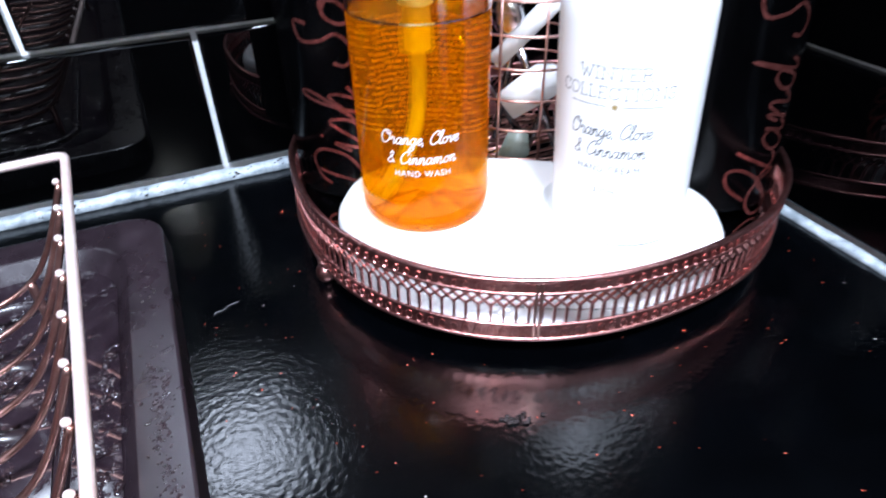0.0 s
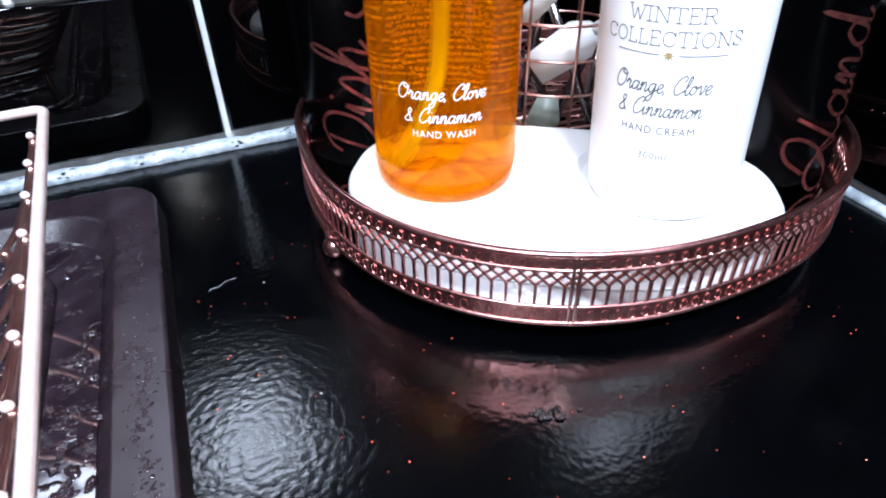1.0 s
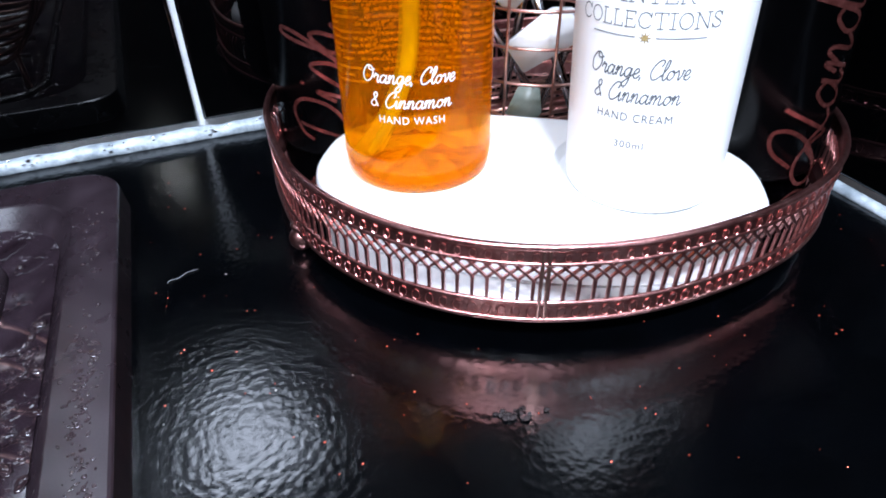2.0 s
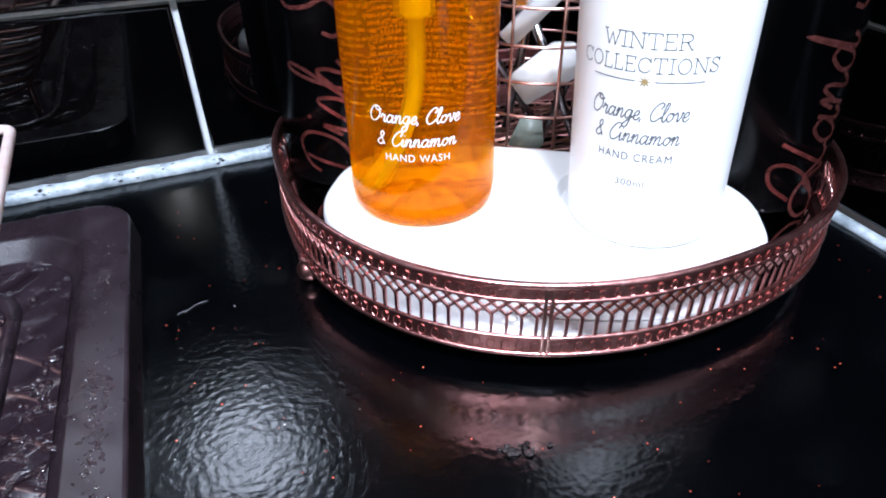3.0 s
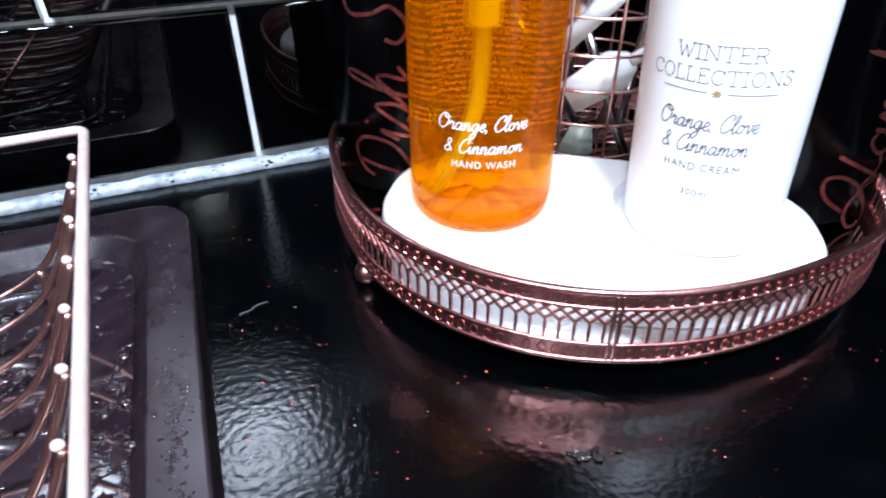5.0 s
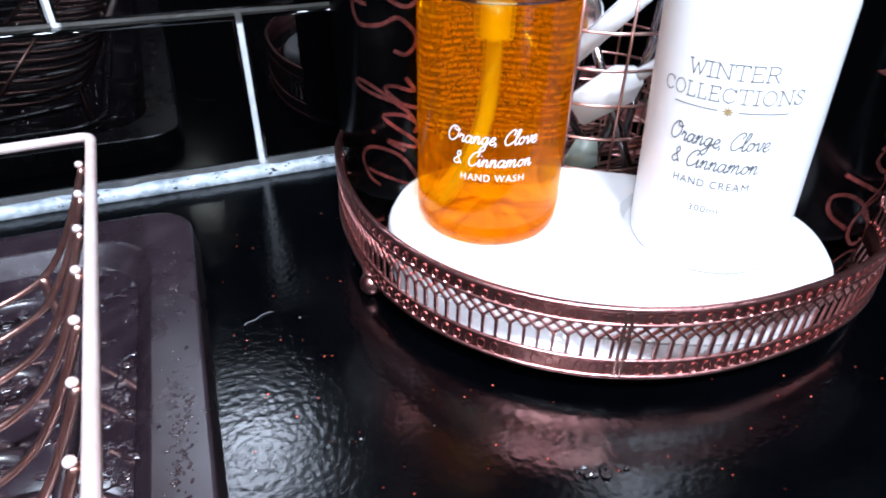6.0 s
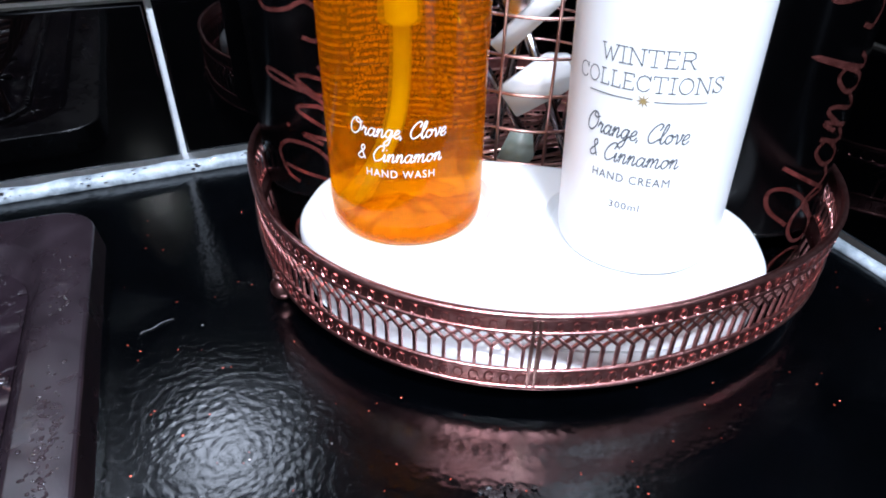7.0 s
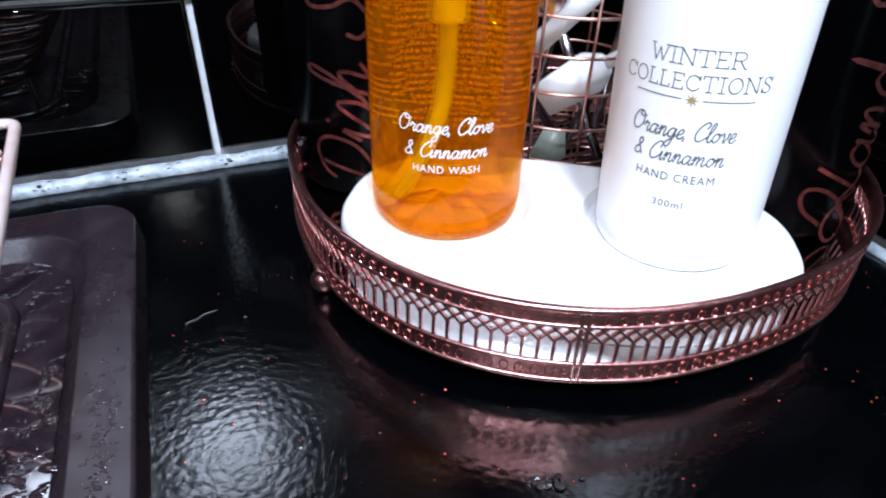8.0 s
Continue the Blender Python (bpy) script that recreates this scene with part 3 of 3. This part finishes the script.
script(bm, "Orange, Clove", 0.0031, 0.00044, on_round(R, -142, 0.0762 - SEAT_Z, True), 0.75)
script(bm, "& Cinnamon", 0.0031, 0.00044, on_round(R, -141.5, 0.0681 - SEAT_Z, True), 0.75)
part("script_lettering", bm, PRINT_GREY, cream)
part("product_lettering", block(bmesh.new(), "HAND CREAM", 0.0028, on_round(R, -140.5, 0.0617 - SEAT_Z, True), 0.0245), PRINT_GREY, cream)
part("volume_mark", block(bmesh.new(), "300ml", 0.0024, on_round(R, -141, 0.0524 - SEAT_Z, True), 0.0095), PRINT_GREY, cream)
# it leans a little in its recess
cream.matrix_world = pose(*CRM, SEAT_Z) @ Matrix.Rotation(radians(3.0), 4, Vector((-0.77, -0.64, 0)))


# ---- black soap bottles ----
def black_bottle(at, r, words, bearing, z, size, narrow, label, name):
    b = empty(name, (*at, FLOOR_Z))
    tagged(b, label, "bottle", "black soap bottles")
    part("bottle_body", lathe(bmesh.new(), [(r * .6, 0.001), (r - .004, 0), (r - .001, .001), (r, .004), (r, .05), (r, .145), (r - .002, .152), (r * .75, .157), (.013, .158), (.013, .1585)], 72), BLACK, b)
    bm = bmesh.new()
    lathe(bm, [(.0135, .1585), (.0140, .159), (.0140, .172), (.0135, .1725), (.006, .173), (.0055, .19), (.009, .191), (.009, .199), (.006, .2)], 32)
    tube(bm, smooth_line([(0, 0, .195), (-.010, -.018, .195), (-.016, -.028, .190)], 5), .0035, 10)
    part("pump_head", bm, ROSE, b, "rose gold pump head")
    part("script_lettering", script(bmesh.new(), words, size, 0.0017, on_round(r, bearing, z, False, 0.0002), narrow), SCRIPT, b, "rose gold handwriting running up the bottle")
    return b


black_bottle((-0.1865, -0.0475), 0.0330, "Dish Soap", -102, 0.067, 0.0134, 0.91, "glossy black dish soap bottle with rose gold handwriting", "dish_soap_bottle")
black_bottle((-0.0330, -0.1450), 0.0325, "Hand Soap", -71, 0.067, 0.0130, 0.88, "glossy black hand soap bottle with rose gold handwriting", "hand_soap_bottle")
bpy.data.objects["hand_soap_bottle"].matrix_world = pose(-0.0330, -0.1450, FLOOR_Z + 0.0021) @ Matrix.Rotation(radians(4.0), 4, Vector((-0.8, -0.6, 0)))

# ---- wire utensil basket ----
BK, BR = (-0.0925, -0.062), 0.040
basket = empty("wire_basket", (*BK, FLOOR_Z))
tagged(basket, "round copper wire basket holding utensils, on the tray", "basket")
for z in (0.0015, 0.0115, 0.0275, 0.0435, 0.0595, 0.0755, 0.0915, 0.1075):
    part("ring_wire", tube(bmesh.new(), [(BR * math.cos(k * math.tau / 48), BR * math.sin(k * math.tau / 48), z) for k in range(48)], 0.0007, 6, True), COPPER, basket)
for k in range(12):
    a = radians(-109 + 30 * k)
    part("upright_wire", tube(bmesh.new(), [((BR + .0012) * math.cos(a), (BR + .0012) * math.sin(a), z) for z in (0.0012, 0.05, 0.1085)], 0.0007, 6), COPPER, basket)
for k in range(5):
    y = (k - 2) * 0.014
    h = math.sqrt(BR ** 2 - y * y)
    part("floor_wire", tube(bmesh.new(), [(-h, y, 0.0015), (h, y, 0.0015)], 0.0009, 6), COPPER, basket)


def at_basket(name, label, cat, x, y, z, rx, ry, rz):
    ob = empty(name)
    ob.matrix_world = pose(BK[0], BK[1], FLOOR_Z) @ pose(x, y, z, rx, ry, rz)
    return tagged(ob, label, cat, "utensils in the basket")


def blade(bm, outline, thick, bevel=0.0006):
    lo = [bm.verts.new((x, 0, z)) for x, z in outline]
    hi = [bm.verts.new((x, thick, z)) for x, z in outline]
    n = len(lo)
    bm.faces.new(lo)
    bm.faces.new(hi)
    for k in range(n):
        bm.faces.new((lo[k], lo[(k + 1) % n], hi[(k + 1) % n], hi[k]))
    bmesh.ops.bevel(bm, geom=list(bm.edges), offset=bevel, segments=2, affect="EDGES")
    return bm


u = at_basket("plastic_scraper", "white plastic scraper with a thin handle, leaning in the basket", "scraper", -0.0215, -0.0165, 0.0335, 0, 52, -35)
part("scraper_blade", blade(bmesh.new(), [(-.008, 0), (.008, 0), (.0095, .026), (.004, .034), (-.004, .034), (-.0095, .026)], 0.004), CREAM, u)
part("handle", blade(bmesh.new(), [(-.0028, .032), (.0028, .032), (.0020, .070), (-.0020, .070)], 0.0034), CREAM, u)
u = at_basket("white_spatula", "white plastic spatula standing in the basket", "spatula", -0.022, -0.004, 0.0535, 0, 42, -35)
part("handle", blade(bmesh.new(), [(-.0045, 0), (.0045, 0), (.0050, .055), (-.0050, .055)], 0.0035), CREAM, u)
u = at_basket("grey_green_peg", "grey green plastic clip at the bottom of the basket", "clip", -0.021, -0.0215, 0.0030, 0, 18, -35)
part("clip_body", blade(bmesh.new(), [(-.007, 0), (.006, 0), (.009, .010), (.003, .022), (-.006, .018)], 0.003), SAGE, u)
for i, (x, y, z, ry, rz, ln) in enumerate(((0.010, -0.026, 0.003, -24, -40, .075), (-0.004, -0.012, 0.003, 20, -20, .10), (0.004, 0.006, 0.003, -34, -35, .085), (-0.012, 0.010, 0.003, 10, 0, .115), (0.020, -0.004, 0.003, 8, 10, .11))):
    u = at_basket("steel_spoon", "shiny steel spoon standing in the basket", "spoon", x, y, z, 0, ry, rz)
    part("handle", tube(bmesh.new(), [(0, 0, 0), (0, 0, ln * .5), (0, 0.0005, ln)], 0.0024, 8), STEEL, u)
    bm = bmesh.new()
    bmesh.ops.create_icosphere(bm, subdivisions=2, radius=0.009, matrix=Matrix.Translation((0, 0, ln + .006)) @ Matrix.Diagonal((1, .3, 1.4, 1)))
    part("bowl", bm, STEEL, u)

# ---- brown drip tray ----
drip = empty("drip_tray", (-0.2912, -0.042, 0), -0.9)
tagged(drip, "wet brown plastic drip tray under the dish rack", "drip tray")
DW, DD = 0.36, 0.43


def rounded(inset, z, r):
    """A loop round the drip tray's plan; x to the left and y towards the front from its back right corner."""
    x0, x1, y0, y1 = -DW + inset, -inset, -DD + inset, -inset
    out = []
    for cx, cy, a0 in ((x1 - r, y1 - r, 0), (x0 + r, y1 - r, 90), (x0 + r, y0 + r, 180), (x1 - r, y0 + r, 270)):
        for k in range(9):
            a = radians(a0 + 90 * k / 8)
            out.append((cx + r * math.cos(a), cy + r * math.sin(a), z))
    return out


part("shell", loft(bmesh.new(), [rounded(0, 0, .018), rounded(.0002, .0015, .018), rounded(.0012, .0113, .018), rounded(.0016, .0119, .0175), rounded(.0024, .0122, .017), rounded(.0178, .0122, .026),
                                 rounded(.0185, .0117, .027), rounded(.0234, .0046, .027), rounded(.0246, .0038, .026), rounded(.0270, .0036, .026)]), BROWN, drip)
drip.children[0].data.set_sharp_from_angle(angle=radians(12))
bm = bmesh.new()
loft(bm, [rounded(.0405, .0034, .022), rounded(.0412, .0062, .022), rounded(.0428, .0070, .021), rounded(.0448, .0062, .021), rounded(.0455, .0034, .021)], False, False)
part("ridge", bm, BROWN, drip)
WET = relief(mottle(material("wet_brown", (0.05, 0.035, 0.037), 0.07, Specular_IOR_Level=1.0), 90, (0.015, 0.0088, 0.0120), (0.027, 0.0180, 0.0230)), 85, 0.00045, 3.0)
# the water stands in flat pools with steep edges
nt = WET.node_tree
pools = nt.nodes.new("ShaderNodeMapRange")
pools.interpolation_type = "SMOOTHSTEP"
pools.inputs[1].default_value, pools.inputs[2].default_value = 0.40, 0.47
bump = next(n for n in nt.nodes if n.type == "BUMP")
nt.links.new(bump.inputs["Height"].links[0].from_socket, pools.inputs[0])
nt.links.new(pools.outputs[0], bump.inputs["Height"])
film_bm = bmesh.new()
loops = [rounded(i, 0.0046, max(.004, .026 - .12 * (i - .027))) for i in (.0243, .034, .0400)]
loft(film_bm, loops, False, False)
loft(film_bm, [rounded(i, 0.0046, .02) for i in (.0458, .07, .11, .15)], False, True)
part("wet_film", film_bm, WET, drip, "film of water in the channel")
for k in range(9):
    y = -0.085 - 0.036 * k
    part("rib", tube(bmesh.new(), smooth_line([(-0.055, y, .0040), (-0.12, y + .018, .0042), (-0.20, y + .020, .0042), (-0.29, y, .0040)], 6), 0.0030, 8), BROWN, drip)

# ---- copper dish rack ----
rack = empty("dish_rack", (-0.3178, -0.073, 0), 2.9)
tagged(rack, "copper wire dish rack standing in the drip tray", "dish rack")
RW, RD, RZ = 0.30, 0.37, 0.0645
rail = []
for cx, cy, a0 in ((-0.004, -0.004, 0), (-RW + .004, -0.004, 90), (-RW + .004, -RD + .004, 180), (-0.004, -RD + .004, 270)):
    for k in range(6):
        a = radians(a0 + 18 * k)
        rail.append((cx + .004 * math.cos(a), cy + .004 * math.sin(a), RZ))


def straight(p, q, n):
    return [tuple(a + (b - a) * i / n for a, b in zip(p, q)) for i in range(n + 1)]


part("top_rail", tube(bmesh.new(), rail, 0.0018, 10, True), LIT_COPPER, rack)
for k in range(17):
    y = -0.025 - 0.0212 * k
    bm = bmesh.new()
    pts = smooth_line([(-.0028, y, RZ - .0004), (-.0085, y, .0520), (-.0165, y, .0370), (-.0265, y, .0250), (-.042, y - .002, .0185), (-.065, y - .006, .0155), (-.11, y - .012, .0150)], 5)
    tube(bm, pts, 0.0012, 8)
    wire = part("side_wire", bm, COPPER, rack)
    bm = bmesh.new()
    ball(bm, (-.0034, y, RZ + .0010), 0.0013, 2)
    part("wire_end", bm, LIT_COPPER, wire)
for k in range(5):
    part("floor_wire", tube(bmesh.new(), [(-.075 - .030 * k, -0.03, .0172), (-.075 - .030 * k, -RD + .03, .0172)], 0.0011, 8), COPPER, rack)
for x, y in ((-.0265, -.0250), (-.0265, -.025 - .0212 * 15), (-RW + .0265, -.0250), (-RW + .0265, -.025 - .0212 * 15)):
    part("leg", tube(bmesh.new(), smooth_line([(x, y, .0250), (x, y, .014), (x, y, .0040)], 4), 0.0018, 8), COPPER, rack)

# ---- water, crumbs and flecks ----
rng = random.Random(11)
me_verts, me_faces = [], []


def drop(x, y, z, r, flat, stretch, turn):
    base = len(me_verts)
    n = 10
    wob = [1 + rng.uniform(-.22, .22) for _ in range(n)]
    for j, (rr, hh) in enumerate(((1.0, 0.0), (.92, .5), (.6, .88))):
        for k in range(n):
            a = k * math.tau / n
            px, py = rr * r * wob[k] * math.cos(a) * stretch, rr * r * wob[k] * math.sin(a) / stretch
            me_verts.append((x + px * math.cos(turn) - py * math.sin(turn), y + px * math.sin(turn) + py * math.cos(turn), z + hh * r * flat))
    me_verts.append((x, y, z + r * flat))
    for j in range(2):
        for k in range(n):
            a, b = base + j * n + k, base + j * n + (k + 1) % n
            me_faces.append((a, b, b + n, a + n))
    for k in range(n):
        me_faces.append((base + 2 * n + k, base + 2 * n + (k + 1) % n, base + 3 * n))
    me_faces.append(tuple(base + k for k in reversed(range(n))))


for i in range(90):
    x = -0.3300 + rng.uniform(0, 0.0125)
    y = -0.085 - 0.25 * rng.random() ** 0.8
    drop(x, y, 0.0047, rng.choice((.0006, .0009, .0013, .0022)) * rng.uniform(.7, 1.3), rng.uniform(.25, .45), rng.uniform(1, 1.6), rng.uniform(0, 3.1))
for i in range(700):
    x = -0.40 + rng.uniform(0, 0.060)
    drop(x, -0.09 - 0.25 * rng.random(), 0.0047, rng.choice((.0007, .0012, .0024)) * rng.uniform(.7, 1.3), rng.uniform(.25, .4), rng.uniform(1, 1.6), rng.uniform(0, 3.1))
for i in range(260):
    cy = rng.choice((-0.10, -0.165, -0.185, -0.2, -0.23))
    drop(-0.3030 + rng.gauss(0, .0022), cy + rng.gauss(0, .012), 0.0122, rng.uniform(.0003, .0008), rng.uniform(.3, .5), rng.uniform(1, 1.5), rng.uniform(0, 3.1))
me = bpy.data.meshes.new("water_drops")
me.from_pydata(me_verts, [], me_faces)
me.materials.append(WATER)
for p in me.polygons:
    p.use_smooth = True
tagged(new("water_drops", me), "clear water drops and small puddles on the brown tray", "water drops", kind="stuff")

for nm, mat, n, seed, lab in (("red_flecks", FLECK_RED, 300, 5, "tiny copper red flecks in the black worktop"), ("pale_flecks", FLECK_PALE, 30, 6, "tiny pale flecks in the black worktop")):
    rng = random.Random(seed)
    vs, fs = [], []
    spots = [(rng.uniform(-.285, -.004), rng.uniform(-.5, -.03)) for _ in range(n)]
    if nm == "red_flecks":
        spots += [(-.261, -.167), (-.254, -.189), (-.213, -.206), (-.219, -.213), (-.235, -.224), (-.151, -.257), (-.139, -.263), (-.152, -.239), (-.284, -.125), (-.252, -.149)]
    for x, y in spots:
        r, t = rng.uniform(.00018, .00042), rng.uniform(0, 6.3)
        b = len(vs)
        for k in range(5):
            vs.append((x + r * math.cos(t + k * 1.2566), y + r * math.sin(t + k * 1.2566) * .8, .00012))
        vs.append((x, y, .00028))
        fs += [(b + k, b + (k + 1) % 5, b + 5) for k in range(5)]
    me = bpy.data.meshes.new(nm)
    me.from_pydata(vs, [], fs)
    me.materials.append(mat)
    tagged(new(nm, me), lab, "flecks", kind="stuff")

bm = bmesh.new()
rng = random.Random(9)
for i in range(26):
    p = (rng.gauss(0, .0030), rng.gauss(0, .0011), rng.uniform(.0004, .0012))
    r = bmesh.ops.create_icosphere(bm, subdivisions=1, radius=rng.uniform(.0005, .0012), matrix=Matrix.Translation(p) @ Matrix.Diagonal((1.3, 1, .7, 1)))
    for v in r["verts"]:
        v.co += Vector((rng.uniform(-1, 1), rng.uniform(-1, 1), rng.uniform(-.5, .5))) * .00035
        v.co.z = max(v.co.z, 0.0)
crumb = part("crumb", bm, CRUMB, smooth=False)
crumb.matrix_world = pose(-0.190, -0.226, 0.0, 0, 0, -25)
tagged(crumb, "small dark damp glittering crumb on the worktop", "crumb")
bm = bmesh.new()
tube(bm, smooth_line([(-.005, -.0022, .0004), (-.0042, -.0012, .0006), (-.001, -.0005, .0004), (.002, .0014, .0006), (.0062, .0022, .0004)], 4), .00007, 6)
ob = part("fibre", bm, FOAM)
ob.matrix_world = pose(-0.2745, -0.1190, 0.0, 0, 0, 0)
tagged(ob, "short pale fibre lying on the worktop", "fibre")

# ---- wall tiles, laid last ----
whole_me = tile_mesh(TILE_W - JOINT, TILE_H - JOINT)
wall_b, wall_r = bpy.data.objects["wall_back"], bpy.data.objects["wall_right"]
for row in range(8):
    z = ROW0 + row * TILE_H
    off = FIRST + (TILE_W / 2 if row % 2 else 0) + JOINT / 2
    k = -9
    while off + k * TILE_W < 0:
        x0, x1 = off + k * TILE_W, min(off + (k + 1) * TILE_W - JOINT, 0.0035)
        if x0 > -1.6 and x1 - x0 > .01:
            ob = new("tile", whole_me if x1 - x0 > TILE_W - JOINT - 1e-4 else tile_mesh(x1 - x0, TILE_H - JOINT))
            ob.parent, ob.matrix_basis = wall_b, pose(x0, 0.0065 + rng.uniform(-.0003, .0003), z, rng.uniform(-.08, .08), 0, rng.uniform(-.06, .06))
        k += 1
    for k in range(5):
        y0 = 0.016 - (k + 1) * TILE_W + (TILE_W * .5 if row % 2 else 0)
        w = TILE_W - JOINT
        if y0 + w > -0.004:
            w = -0.004 - y0
        ob = new("tile", whole_me if w > TILE_W - JOINT - 1e-4 else tile_mesh(w, TILE_H - JOINT))
        ob.parent, ob.matrix_basis = wall_r, pose(0.0135, y0 + w, z - 0.003, 0, 0, -90 + rng.uniform(-.1, .1))
